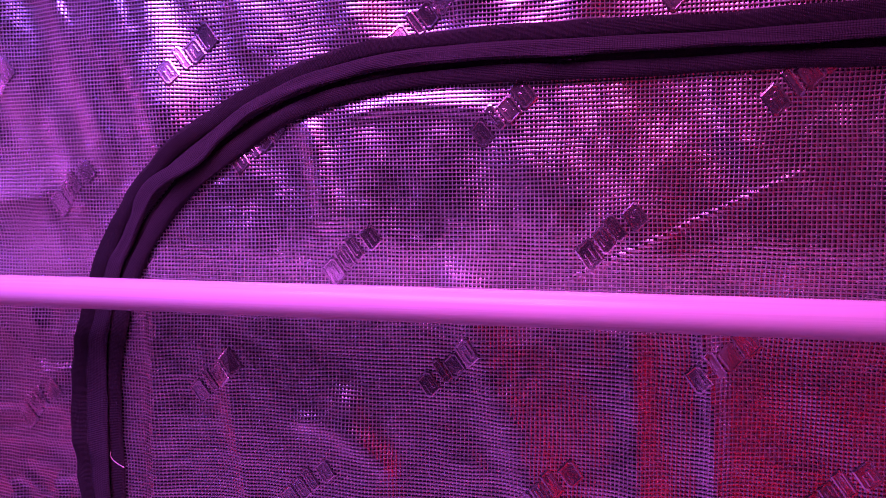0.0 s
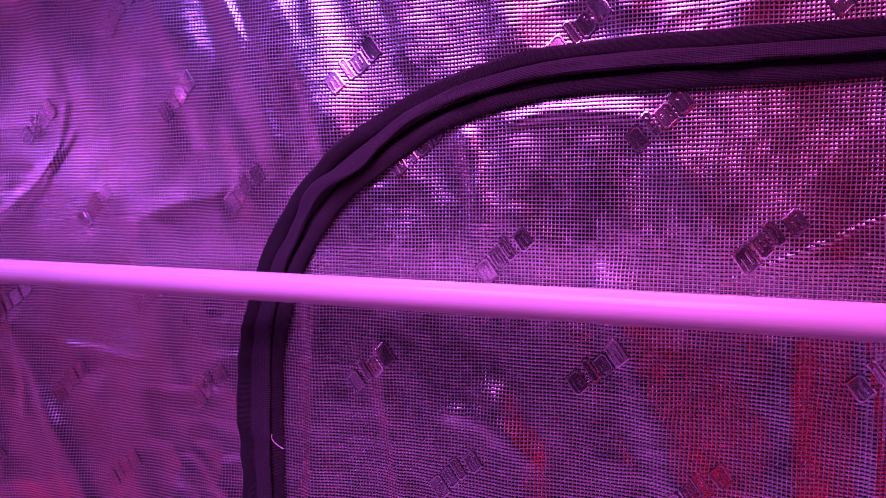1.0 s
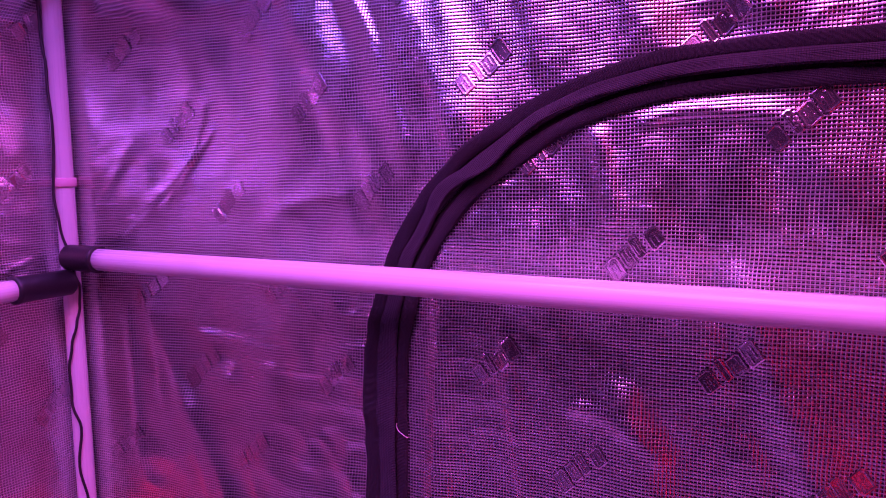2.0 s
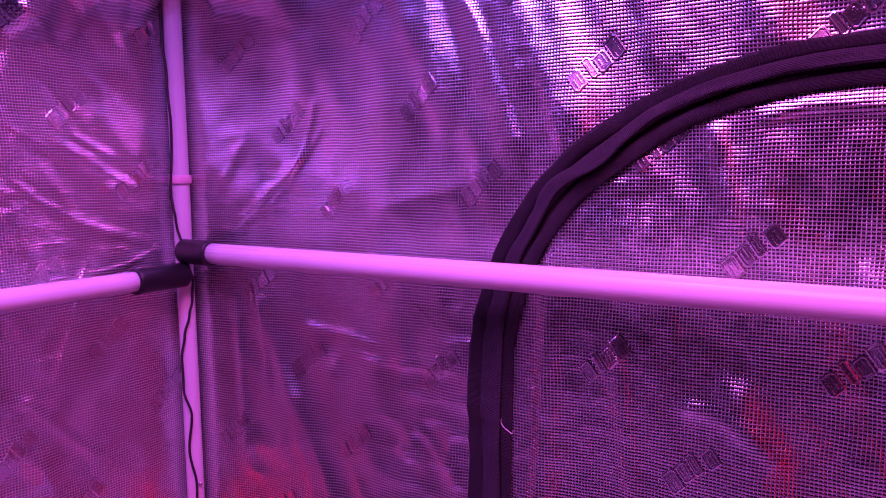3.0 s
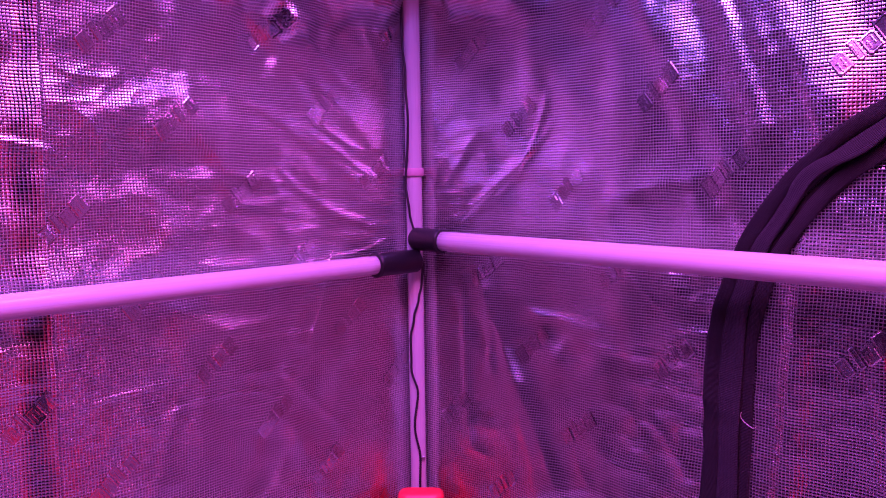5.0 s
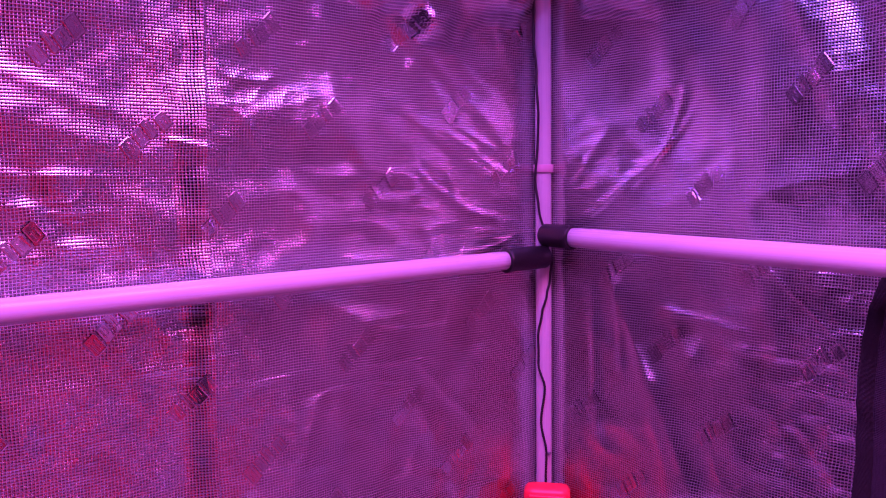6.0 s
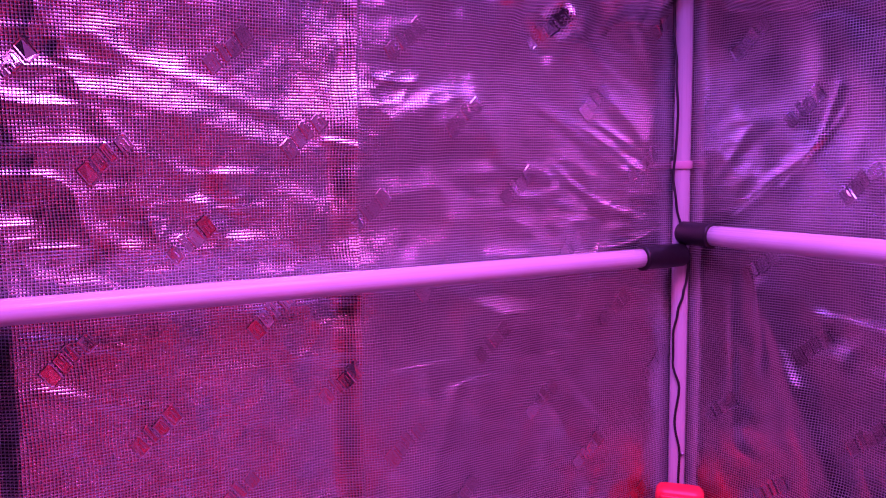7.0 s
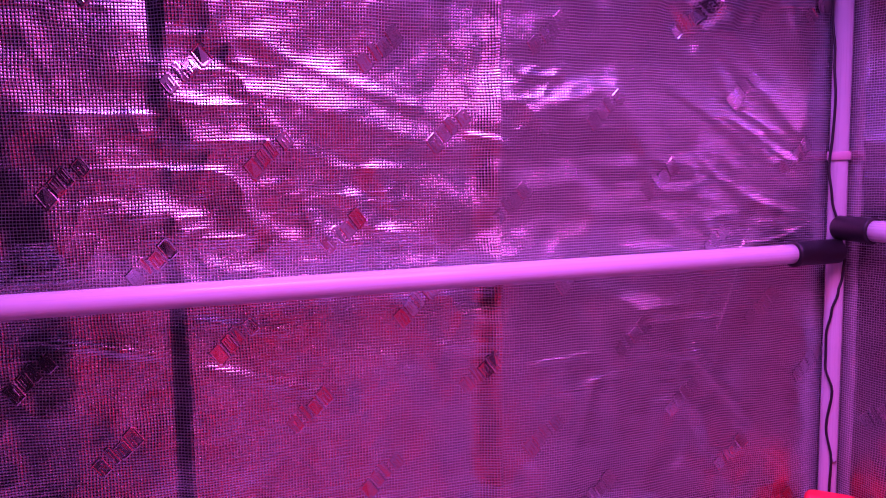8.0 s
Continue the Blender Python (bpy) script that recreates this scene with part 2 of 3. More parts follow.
    # taut and drawn in behind the corner pole
    d *= 0.15 + 0.85 * smooth_step((x - WALL_X - 0.03) / 0.08)
    return d - 0.004 + 0.026 * np.exp(-((x - WALL_X) / 0.1) ** 2)


def west_relief(y, z):
    """How far the west wall bulges into the tent."""
    d = 0.005 * value_noise(y, z * 0.8, 0.15, 13) + 0.002 * value_noise(y + 0.2 * z, z, 0.06, 14)
    d += 0.13 * np.clip(z - 1.08, 0, 0.3) * smooth_step((0.15 - y) / 0.2)
    d += 0.0009 * value_noise(y - 0.2 * z, z, 0.028, 18)
    # two standing pleats
    edge = -0.437 + 0.004 * np.sin(z * 9)
    d += 0.0085 * smooth_step((y - edge + 0.022) / 0.022) * (0.15 + 0.85 * smooth_step((1.0 - z) / 0.1)) - 0.0085
    d += 0.009 * smooth_step((y + 0.6 + 0.25 * (z - 1.0) * (z > 1.0) + 0.012 * value_noise(y, z, 0.06, 19)) / 0.05) * smooth_step((1.2 - z) / 0.09)
    d -= 0.9 * np.clip(z - 1.125, 0, 0.16) ** 2 * smooth_step((-0.437 - y) / 0.02)
    seam = -0.088 - 0.02 * (1.26 - z) * 0.6
    half = 0.018 + 0.018 * smooth_step((1.27 - z) / 0.2)
    d += 0.3 * half * smooth_step((y - seam + half) / half) * smooth_step((seam - y) / 0.003 + 0.5)
    d += ridge(y, z, -0.13, 1.108, -0.08, 1.096, 0.006, 0.002)
    # sweeping folds towards the corner fittings
    d += ridge(y, z, 0.07, 1.3, 0.37, 1.03, 0.02, 0.0055, 0.4, 0.03) + ridge(y, z, 0.13, 1.165, 0.38, 1.005, 0.009, 0.003, 0.5)
    d += ridge(y, z, 0.19, 1.26, 0.38, 1.09, 0.01, 0.0035, -0.3, 0.01) + ridge(y, z, 0.21, 1.128, 0.37, 1.035, 0.0055, 0.0026, 0.4)
    d += ridge(y, z, 0.24, 1.13, 0.37, 1.06, 0.005, 0.002, 0.2) + ridge(y, z, 0.17, 1.08, 0.33, 1.0, 0.007, 0.002, 0, -0.012)
    d += ridge(y, z, 0.37, 1.0, 0.25, 0.965, 0.004, 0.0016, 0, 0.01) + ridge(y, z, 0.258, 0.985, 0.2, 0.84, 0.0032, 0.0016)
    d += ridge(y, z, 0.3, 1.3, 0.35, 1.18, 0.01, 0.0035) - ridge(y, z, 0.1, 1.32, 0.17, 1.2, 0.012, 0.004)
    d -= ridge(y, z, 0.2, 1.33, 0.3, 1.22, 0.012, 0.004)
    # crumples lower down
    d += ridge(y, z, -0.06, 0.838, 0.03, 0.845, 0.004, 0.0014) + ridge(y, z, 0.02, 0.81, 0.15, 0.805, 0.004, 0.0014, 0, 0.01)
    d += ridge(y, z, 0.03, 0.82, -0.01, 0.7, 0.012, 0.0025) + ridge(y, z, 0.16, 0.84, 0.25, 0.74, 0.008, 0.002)
    # slack ripples left of the seam
    d += ridge(y, z, -0.42, 1.16, -0.16, 1.09, 0.011, 0.0014, 0.3, 0.01) + ridge(y, z, -0.36, 1.2, -0.14, 1.12, 0.009, 0.0012)
    d += ridge(y, z, -0.33, 1.1, -0.2, 1.04, 0.01, 0.0012) + ridge(y, z, -0.44, 1.07, -0.3, 0.98, 0.014, 0.0014)
    d += ridge(y, z, -0.43, 0.92, -0.33, 0.9, 0.007, 0.0018) + ridge(y, z, -0.42, 0.87, -0.3, 0.83, 0.008, 0.0018)
    d += ridge(y, z, -0.58, 1.132, -0.45, 1.13, 0.003, 0.002) + ridge(y, z, -0.57, 0.91, -0.46, 0.885, 0.006, 0.002)
    d += creases(y, z, 91) * smooth_step((0.41 - y) / 0.08) * (0.35 + 0.65 * smooth_step((y + 0.1) / 0.2))
    d += wrinkles(y, z, 71, 1.8)
    d += 0.8 * np.clip(z - 1.24 - 0.03 * value_noise(y, z, 0.05, 24), 0, 0.15) * smooth_step((y - 0.08) / 0.1)
    d *= 0.15 + 0.85 * smooth_step((WALL_Y - 0.03 - y) / 0.08)
    return d - 0.002 + 0.008 * np.exp(-((y - WALL_Y) / 0.08) ** 2)


def north_at(u, v, off=0.0):
    return u, WALL_Y - north_relief(u, v) - off, v


def west_at(u, v, off=0.0):
    return WALL_X + west_relief(u, v) + off, u, v


def threads(first, last):
    """Stations across the scrim: for each thread its crest and the two flanks of the hollow beyond it."""
    k = np.arange(math.floor(first / PITCH), math.ceil(last / PITCH))
    return ((k[:, None] + np.array([0.0, 0.32, 0.68])[None, :]) * PITCH).reshape(-1)


def crest(u):
    """1 on a thread's crest, 0 off it."""
    a = u / PITCH
    return (np.abs(a - np.round(a)) < 0.02).astype(float)


def scrim(at, taut):
    """The wall with its film drawn tight over the threads and sunken a little in every cell; taut(u) eases it off by the corner."""
    def place(u, v):
        inside = (v > 0.61) & (v < 1.385)
        upright = (1 - crest(u)) * (0.00042 + 0.0001 * value_noise(u, v, 0.06, 51) + 0.00012 * value_noise(u, v, 0.008, 55))
        level = (1 - crest(v)) * (0.00055 + 0.00012 * value_noise(u, v, 0.07, 54) + 0.00018 * value_noise(u, v, 0.009, 56))
        du, dv = 0.0009 * value_noise(u, v, 0.03, 52), 0.0009 * value_noise(u, v, 0.035, 53)
        return at(u + du, v + dv, -(upright * taut(u) + level * (0.5 + 0.5 * taut(u))) * inside)
    return place


heights = np.concatenate([np.linspace(0, 0.605, 14), threads(0.62, 1.38), np.linspace(1.39, TOP, 40)])
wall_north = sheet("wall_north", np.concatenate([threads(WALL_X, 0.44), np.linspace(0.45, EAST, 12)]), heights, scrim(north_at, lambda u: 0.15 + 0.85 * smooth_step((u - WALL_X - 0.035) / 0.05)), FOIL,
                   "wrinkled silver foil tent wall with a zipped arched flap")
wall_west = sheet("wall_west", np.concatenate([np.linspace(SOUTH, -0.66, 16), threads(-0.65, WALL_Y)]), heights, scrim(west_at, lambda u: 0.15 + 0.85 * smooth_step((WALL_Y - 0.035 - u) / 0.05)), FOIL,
                  "crumpled silver foil tent wall with standing pleats")
for wall, corners in ((wall_north, (WALL_X - 0.03, EAST, WALL_Y + 0.022, WALL_Y + 0.025)), (wall_west, (WALL_X - 0.033, WALL_X - 0.03, SOUTH, WALL_Y + 0.02))):
    shell = bmesh.new()
    box(shell, *corners, 0.0, TOP)
    part("outer_canvas", shell, BLACK_CLOTH, wall, "black canvas outer skin")

# the walls out of view, the floor, the ceiling and the dark doorway
coarse = np.linspace(0, TOP, 120)
slack = lambda u, v, s: 0.012 * value_noise(u, v, 0.2, s) + 0.005 * value_noise(u, v, 0.07, s + 1)
sheet("wall_east", np.linspace(SOUTH, WALL_Y, 80), coarse, lambda u, v: (EAST - slack(u, v, 31), u, v), DULL_FOIL,
      "silver foil tent wall with slack wrinkles", 0.0015)
sheet("floor", np.linspace(WALL_X, EAST, 30), np.linspace(SOUTH - 1.2, WALL_Y, 40), lambda u, v: (u, v, 0 * u), TRAY,
      "pale plastic floor liner of the tent", 0.004)["category"] = "floor"
sheet("ceiling", np.linspace(WALL_X, EAST, 60), np.linspace(SOUTH, WALL_Y, 60)[::-1], lambda u, v: (u, v, TOP - 0 * u), DULL_FOIL,
      "silver foil tent roof", 0.002)["category"] = "ceiling"
bm = bmesh.new()
box(bm, WALL_X - 0.6, EAST + 0.6, SOUTH - 1.25, SOUTH - 1.2, -0.01, 2.4)
tagged(part("wall_south", bm, DARK), "dark painted wall of the room outside", "wall", kind="structure")


# ---- embossed marks of the foil: plain bars set slantwise in a lattice ----
def mark(at, u, v, kind, parent):
    """One embossed mark: a row of bevelled bars, each a raised rim round a sunken smooth field."""
    bm = bmesh.new()
    turn = radians(41)
    c, s = 1.15 * math.cos(turn), 1.15 * math.sin(turn)
    widths = ((0.0135, 0.0105, 0.0085, 0.0125), (0.0125, 0.0065, 0.0125, 0.013))[kind]
    a = -0.03
    for k, wide in enumerate(widths):
        tall = (0.0205, 0.0185, 0.0205, 0.0175)[(k + kind) % 4]
        b0 = -tall / 2 + 0.0015 * ((k * 7 + kind) % 3 - 1)
        fields = [(a, a + wide, b0, b0 + tall, ((0, 0.0), (0.001, 0.0003), (0.0013, 0.0003), (0.002, 0.00018)))]
        stroke = ((0, 0.0002), (0.0006, 0.00036), (0.0007, 0.00036))
        for f, lo, hi in ((0.34, 0.2, 0.72), (0.66, 0.3, 0.82))[:1 if wide < 0.008 else 2]:
            mid, slip = a + wide * f, 0.08 * ((k * 5 + kind * 3) % 3 - 1)
            fields.append((mid - 0.0009, mid + 0.0009, b0 + tall * (lo + slip), b0 + tall * (hi + slip), stroke))
        if wide > 0.01:
            level = b0 + tall * (0.42 + 0.1 * kind)
            fields.append((a + 0.0022, a + wide * 0.5, level, level + 0.0017, stroke))
            fields.append((a + wide * 0.5, a + wide - 0.0022, level + tall * (0.22 if k % 2 else -0.2), level + tall * (0.22 if k % 2 else -0.2) + 0.0017, stroke))
        for x0, x1, y0, y1, steps in fields:
            rings = []
            for inset, off in steps:
                q = min(0.002, (x1 - x0 - 2 * inset) * 0.3)
                p0, p1, r0, r1 = x0 + inset, x1 - inset, y0 + inset, y1 - inset
                loop = []
                for p, r in ((p0 + q, r0), (p1, r0 + q * 0.4), (p1, r1 - q), (p1 - q, r1), (p0, r1 - q * 0.4), (p0, r0 + q)):
                    uu, vv = u + p * c - r * s * 0.8, v + p * s + r * c
                    loop.append(bm.verts.new([float(t) for t in at(np.float64(uu), np.float64(vv), off)]))
                rings.append(loop)
            for lo, hi in zip(rings, rings[1:]):
                for i in range(6):
                    bm.faces.new((lo[i], lo[(i + 1) % 6], hi[(i + 1) % 6], hi[i]))
            bm.faces.new(rings[-1])
        a += wide + 0.0008 + (0.003 if k == 2 - kind * 2 else 0)
    return part("embossed_mark", bm, SMOOTH_FOIL, parent)


for i in range(-5, 6):
    for j in range(-6, 7):
        kind = j % 2
        x, z = 0.021 + 0.206 * i + 0.08 * j, 1.015 + 0.017 * i - 0.091 * j
        if 0.62 < z < 1.34 and -0.6 < x < 0.52 and arch_side(x, z) < 0.96:
            mark(north_at, x, z, kind, wall_north)
        x, z = -0.241 + 0.2 * i + 0.075 * j, 1.072 + 0.017 * i - 0.091 * j
        if 0.62 < z < 1.34 and -0.63 < x < 0.52 and arch_side(x, z) > 1.1:
            mark(north_at, x, z, kind, wall_north)
        y, z = -0.146 + 0.196 * i + 0.076 * j, 1.117 + 0.0235 * i - 0.0845 * j
        if 0.6 < z < 1.34 and -0.66 < y < 0.37:
            mark(west_at, y, z, kind, wall_west)


# ---- zipped arch of the north wall ----
def arch(share, s):
    """A place on the arch: share runs over the band from its outer (0) to its inner edge (1), s along it in metres."""
    rx, rz = 0.357 - 0.051 * share, 0.303 - 0.041 * share
    foot, turn = 0.88, 0.53
    if s < foot:
        return 0.10 - rx - 0.012 * (foot - s) / 0.25 * 0.3, s
    if s < foot + turn:
        a = (s - foot) / turn * math.pi / 2
        return 0.10 - rx * math.cos(a), foot + rz * math.sin(a)
    return 0.10 + s - foot - turn, foot + rz


def band(name, shares, offs, material, label, wave=0.0):
    """A strip of the zip that follows the arch, with a cross-section given by shares and heights above the foil."""
    bm = bmesh.new()
    layer = bm.loops.layers.uv.new("UVMap")
    rows = []
    steps = np.concatenate([np.linspace(0, 0.8, 40), np.linspace(0.806, 1.42, 140), np.linspace(1.43, 1.88, 40)])
    for s in steps:
        row = []
        for k, (share, off) in enumerate(zip(shares, offs)):
            shift = wave * math.sin(s * 38 + 1.3 * math.sin(s * 17)) * math.exp(-((s - 1.17) / 0.12) ** 2) if 0 < k < len(shares) - 1 else 0
            if name == "zip_tape" and k > 2:
                shift += 0.2 * float(smooth_step((1.08 - s) / 0.2))
            shift += 0.025 * float(value_noise(np.float64(s), np.float64(share), 0.05, 41))
            x, z = arch(share + shift, float(s))
            if name == "zip_tape":
                off = off * (1 - 0.45 * float(smooth_step((1.12 - s) / 0.2)))
            rise = off * (1 + 0.25 * float(value_noise(np.float64(s), np.float64(share * 3), 0.03, 42))) + abs(shift) * 0.02
            row.append((bm.verts.new([float(t) for t in north_at(np.float64(x), np.float64(z), rise)]), float(s), share * 0.045))
        rows.append(row)
    for lo, hi in zip(rows, rows[1:]):
        for k in range(len(shares) - 1):
            quad = (lo[k], lo[k + 1], hi[k + 1], hi[k])
            face = bm.faces.new([q[0] for q in quad])
            for loop, q in zip(face.loops, quad):
                loop[layer].uv = q[1:]
    return part(name, bm, material, wall_north, label, True)


band("outer_binding", (0.0, 0.0, 0.07, 0.2, 0.31, 0.33), (0.0, 0.003, 0.005, 0.005, 0.004, 0.001), FLAP, "dark nylon binding", 0.0)
band("zip_tape", (0.3, 0.31, 0.4, 0.5, 0.56, 0.6, 0.61, 0.57), (0.001, 0.0045, 0.006, 0.008, 0.0095, 0.0085, 0.006, 0.003), TAPE,
     "ribbed black zip tape with a rolled lip", 0.11)
band("zip_coil", (0.56, 0.6, 0.66, 0.72, 0.74), (0.001, 0.0015, 0.003, 0.0015, 0.001), FLAP, "dark zip coil in its groove", 0.0)
band("inner_tape", (0.7, 0.71, 0.85, 0.985, 1.0, 1.0), (0.001, 0.004, 0.0045, 0.004, 0.002, 0.0), INNER_TAPE, "ribbed black zip tape", 0.03)


bm = bmesh.new()
curl = []
for k in range(14):
    f = k / 13
    x, z = -0.211 + 0.006 * math.sin(f * 5.2), 0.815 + 0.014 * f - 0.006 * math.sin(f * 3.1)
    curl.append([float(t) for t in north_at(np.float64(x), np.float64(z), 0.003 + 0.002 * f)])
tube(bm, curl, 0.00035, 6)
part("loose_thread", bm, POLE_WHITE, wall_north, "pale loose sewing thread")


# ---- the frame of the tent ----
POLE_Z, SIDE_Z = 0.98, 0.953
NORTH_Y, WEST_X = 0.37, -0.66
CORNER = (-0.6762, 0.3758)


def rod(name, a, b, radius, label, category="tent pole", group="tent poles"):
    thing = empty(name, *a)
    a, b = Vector(a), Vector(b)
    n = 40
    pts = [a.lerp(b, i / n) - a for i in range(n + 1)]
    way = (b - a).normalized()
    pts = [-0.001 * way + pts[0]] + pts + [pts[-1] + 0.001 * way]
    radii = [radius * 0.86] + [radius] * (n + 1) + [radius * 0.86]
    bm = bmesh.new()
    tube(bm, pts, radii, 32)
    part("pole", bm, ENAMEL[max(range(3), key=lambda k: abs(way[k]))], thing, "", True)
    return tagged(thing, label, category, group)


def sleeve(a, b, radius, label):
    thing = empty("pole_connector", *a)
    a, b = Vector(a), Vector(b)
    way = (b - a).normalized()
    long = (b - a).length
    bm = bmesh.new()
    stops = ((0, 0.55), (0.0015, 0.85), (0.005, 1.0), (long - 0.006, 1.0), (long - 0.004, 1.07), (long - 0.001, 1.07), (long, 1.0), (long, 0.86))
    tube(bm, [way * s for s, _ in stops], [radius * r for _, r in stops], 28)
    part("socket", bm, SLEEVE_BLACK, thing, "", True)
    bm = bmesh.new()
    tube(bm, [way * (long * 0.3), way * (long * 0.3) + Vector((CORNER[0], CORNER[1], a.z)) - a], radius * 0.7, 20)
    part("bracket", bm, SLEEVE_BLACK, thing, "", True)
    return tagged(thing, label, "connector", "pole connectors")


rod("cross_pole", (-0.622, NORTH_Y, POLE_Z + 0.002), (EAST - 0.05, NORTH_Y, POLE_Z - 0.0008), 0.013, "white enamelled tent cross pole before the arched flap")
rod("cross_pole", (WEST_X, 0.3, SIDE_Z), (WEST_X, SOUTH + 0.05, SIDE_Z), 0.0123, "white enamelled tent cross pole along the pleated wall")
rod("corner_pole", (*CORNER, 0.0), (*CORNER, TOP - 0.02), 0.0112, "white upright tent pole in the corner")
sleeve((-0.667, NORTH_Y - 0.004, POLE_Z + 0.003), (-0.612, NORTH_Y, POLE_Z + 0.002), 0.0158, "black plastic push-fit pole connector")
sleeve((WEST_X, 0.366, SIDE_Z), (WEST_X, 0.291, SIDE_Z), 0.0158, "black plastic push-fit pole connector, longer")


# ---- cable, tie and screw on the corner pole ----
def on_pole(z, side, gap=0.0):
    """A place on the room side of the corner pole; side runs from -1 to 1 across it as seen from the tent's middle."""
    r = 0.0112 + gap
    a = radians(-45) + side * radians(75)
    return Vector((CORNER[0] + r * math.cos(a), CORNER[1] + r * math.sin(a), z))


cable = empty("cable", *CORNER, 0.6)
bm = bmesh.new()
stops = ((1.99, -1.1), (1.45, -1.0), (1.31, -0.85), (1.25, -0.75), (1.2, -0.5), (1.15, -0.32), (1.1, -0.45), (1.06, -0.6), (1.02, -0.35),
         (0.985, 0.1), (0.96, 0.35), (0.945, 0.62), (0.917, 0.55), (0.9, 0.28), (0.872, -0.1), (0.84, -0.4), (0.8, -0.42),
         (0.765, 0.1), (0.714, -0.2), (0.67, 0.2), (0.63, 0.15), (0.58, 0.2))
line = []
for (z0, s0), (z1, s1) in zip(stops, stops[1:]):
    for k in range(5):
        f = k / 5
        g = f * f * (3 - 2 * f)
        z = z0 + (z1 - z0) * f
        gap = 0.0022 + 0.002 * abs(math.sin(z * 31))
        line.append(on_pole(z, s0 + (s1 - s0) * g, gap) - Vector((*CORNER, 0.6)))
tube(bm, line, 0.0017, 10)
part("wire", bm, CABLE_BLACK, cable, "", True)
tagged(cable, "thin black cable wavering down the corner pole", "cable")

tie = empty("cable_tie", *CORNER, 1.075)
bm = bmesh.new()
ring = [Vector((0.0128 * math.cos(a), 0.0128 * math.sin(a), 0)) for a in (2 * math.pi * k / 28 for k in range(29))]
for lo, hi, r in ((-0.0055, 0.0055, 1.0),):
    verts = []
    for z, k in ((lo, 0.93), (lo, 1.05), (lo + 0.001, 1.1), (hi - 0.001, 1.1), (hi, 1.05), (hi, 0.93)):
        verts.append([bm.verts.new((p.x * k, p.y * k, z)) for p in ring[:-1]])
    for a, b in zip(verts, verts[1:]):
        for k in range(28):
            bm.faces.new((a[k], a[(k + 1) % 28], b[(k + 1) % 28], b[k]))
part("strap", bm, CLIP_PINK, tie, "", True)
tagged(tie, "pale wrapped strap holding the cable to the pole", "cable tie")

screw = empty("screw", *on_pole(0.667, 0.5))
bm = bmesh.new()
out = Vector((math.cos(radians(-8)), math.sin(radians(-8)), 0))
tube(bm, [Vector((0, 0, 0)) - out * 0.004, out * 0.001, out * 0.0015, out * 0.003, out * 0.0034], [0.001, 0.001, 0.0026, 0.0024, 0.0012], 14)
part("head", bm, STEEL, screw, "", True)
tagged(screw, "small steel screw in the corner pole", "screw")


# ---- red plastic housing clipped to the corner pole ----
fan = empty("clip_fan", CORNER[0] + 0.03, CORNER[1] - 0.03, 0.45)
fan.matrix_world = fan.matrix_world @ pose(0, 0, 0, 0, 0, 45)
bm = bmesh.new()
box(bm, -0.027, 0.038, -0.016, 0.018, 0.0, 0.183, 0.013)
part("housing", bm, RED, fan, "", True)
bm = bmesh.new()
box(bm, -0.02, 0.031, -0.0205, -0.014, 0.03, 0.176, 0.003)
part("face_plate", bm, RED, fan, "", True)
bm = bmesh.new()
box(bm, -0.008, 0.019, -0.0215, -0.019, 0.161, 0.165, 0.001)
part("slot", bm, CABLE_BLACK, fan)
for x in (-0.011, 0.022):
    bm = bmesh.new()
    tube(bm, [Vector((x, -0.0195, 0.159)), Vector((x, -0.0225, 0.159)), Vector((x, -0.0232, 0.159))], [0.0032, 0.003, 0.0018], 14)
    part("stud", bm, RED, fan, "", True)
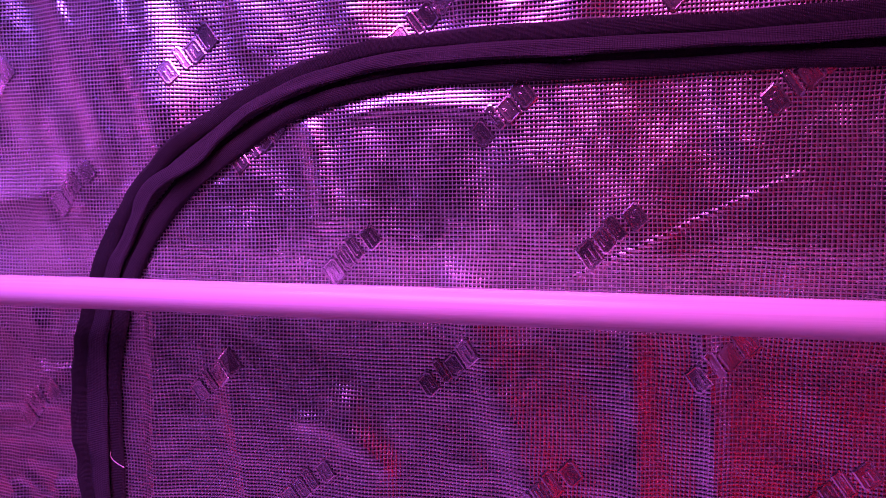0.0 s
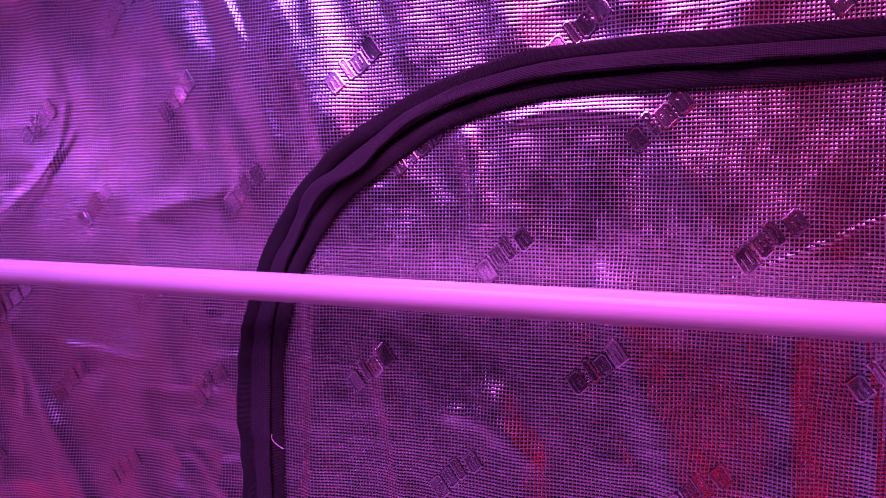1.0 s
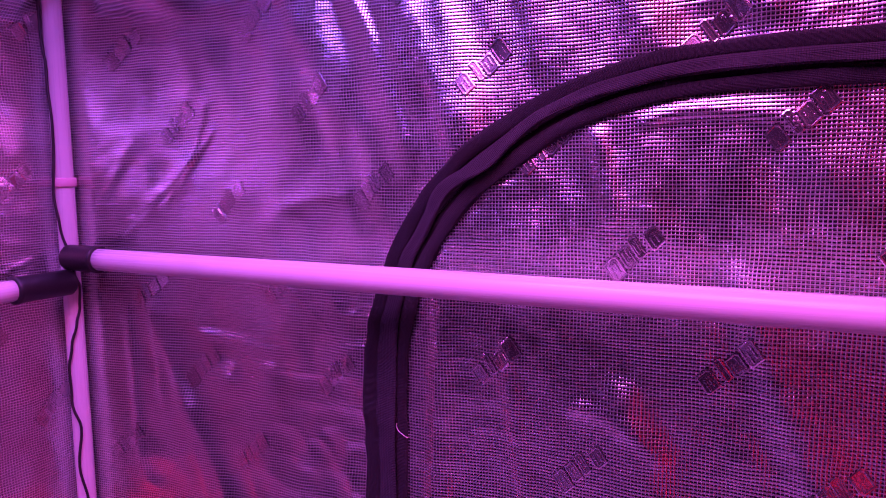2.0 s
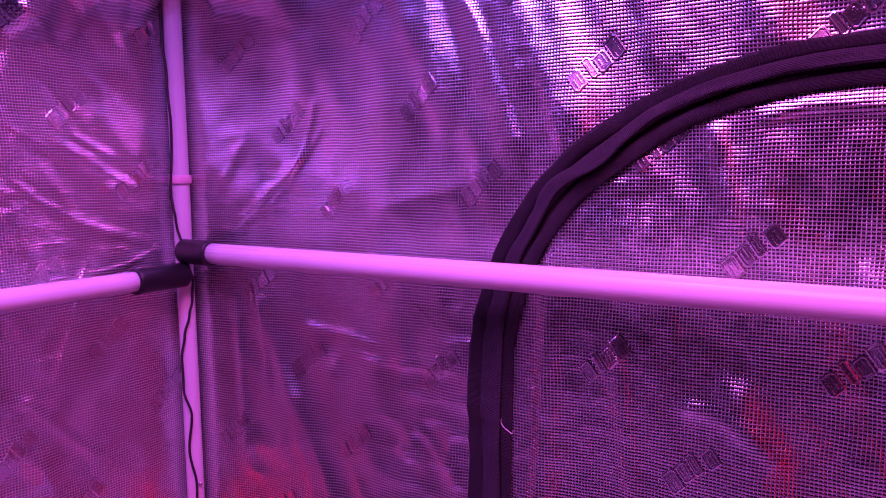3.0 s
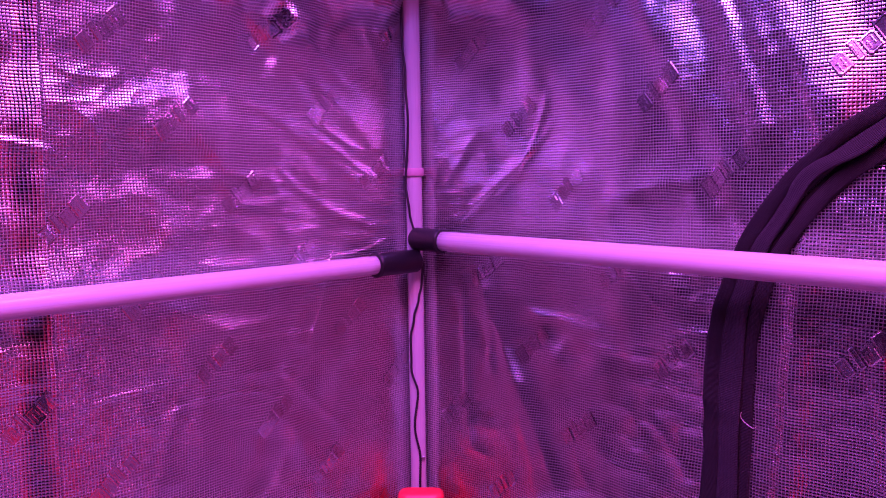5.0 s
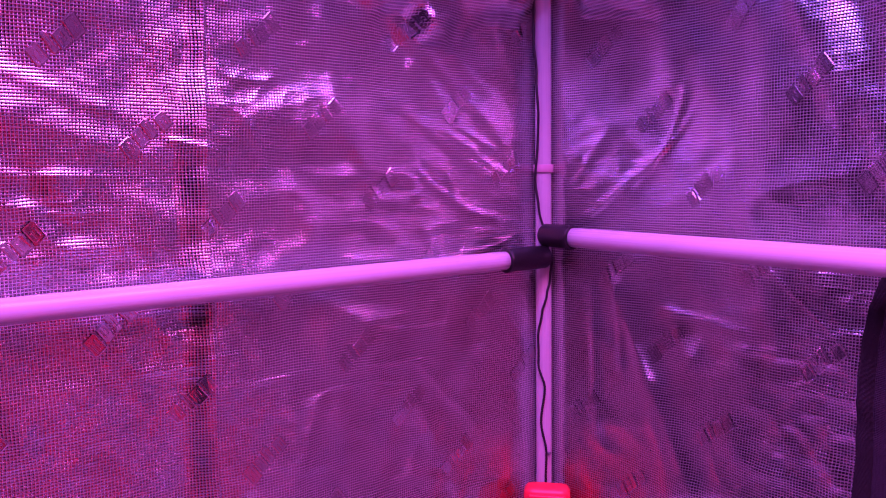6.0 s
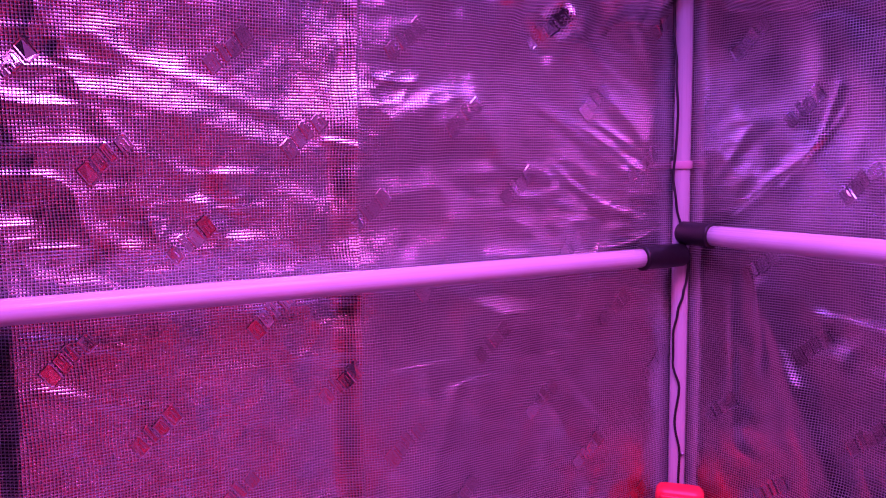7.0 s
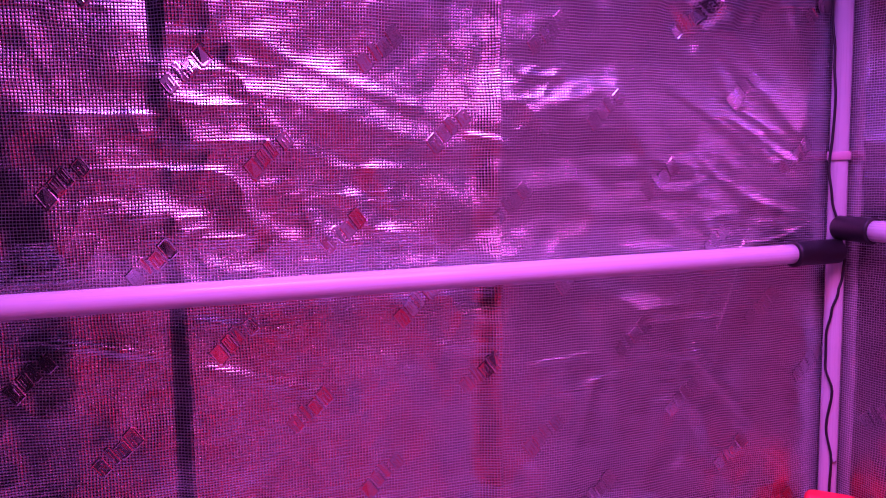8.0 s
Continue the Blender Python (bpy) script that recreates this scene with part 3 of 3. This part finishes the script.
tagged(fan, "bright red plastic clip-on housing at the corner pole", "fan")


# ---- mirrored in the foil: the lamp, and an unseen red cloth and bin added for red reflections ----
grow_lamp = empty("grow_lamp", LAMP_X, LAMP_Y, LAMP_Z)
bm = bmesh.new()
box(bm, -0.32, 0.32, -0.35, 0.35, 0.0, 0.05, 0.008)
part("housing", bm, LED_GLASS, grow_lamp)
for sx in (-0.25, 0.25):
    bm = bmesh.new()
    tube(bm, [Vector((sx, 0, 0.05)), Vector((0, 0, TOP - LAMP_Z))], 0.002, 8)
    part("hanger", bm, STEEL, grow_lamp)
tagged(grow_lamp, "flat black grow lamp hung from the tent roof", "lamp")

# unseen cloth, a stand-in for the red clothing that the walls mirror
curtain = empty("red_cloth_stand_in", 0.46, -0.62, 0.0)
xs, zs = np.linspace(-0.38, 0.24, 200), np.linspace(0.0, 1.1, 8)


def drape_at(u, v):
    side = np.clip(-u, 0, None)
    wave = 0.014 * np.sin(u * 52) + 0.007 * np.sin(u * 103 + 2 * v)
    return np.maximum(u, 0 * u) + wave * (side > 0), side + wave * (side <= 0), v


drape = sheet("cloth", xs, zs, drape_at, RED_CLOTH)
drape.parent = curtain
tagged(curtain, "unseen red cloth standing in for red clothing by the camera", "curtain")

# added out of view, only to give the lower foil its red reflections
bin_red = empty("added_red_bin", 0.6, -0.15, 0.0)
bm = bmesh.new()
levels = ((0.0, 0.088, 0.17), (0.005, 0.092, 0.176), (0.38, 0.11, 0.2), (0.38, 0.118, 0.208), (0.4, 0.118, 0.208), (0.4, 0.106, 0.196), (0.03, 0.088, 0.17))
loops = [[bm.verts.new((sx * w, sy * d, z)) for sx, sy in ((-1, -0.85), (-0.85, -1), (0.85, -1), (1, -0.85), (1, 0.85), (0.85, 1), (-0.85, 1), (-1, 0.85))]
         for z, w, d in levels]
for lo, hi in zip(loops, loops[1:]):
    for k in range(8):
        bm.faces.new((lo[k], lo[(k + 1) % 8], hi[(k + 1) % 8], hi[k]))
bm.faces.new(loops[0][::-1])
bm.faces.new(loops[-1])
part("tub", bm, RED, bin_red)
tagged(bin_red, "unseen red plastic bin added to redden the foil's reflections", "bin")
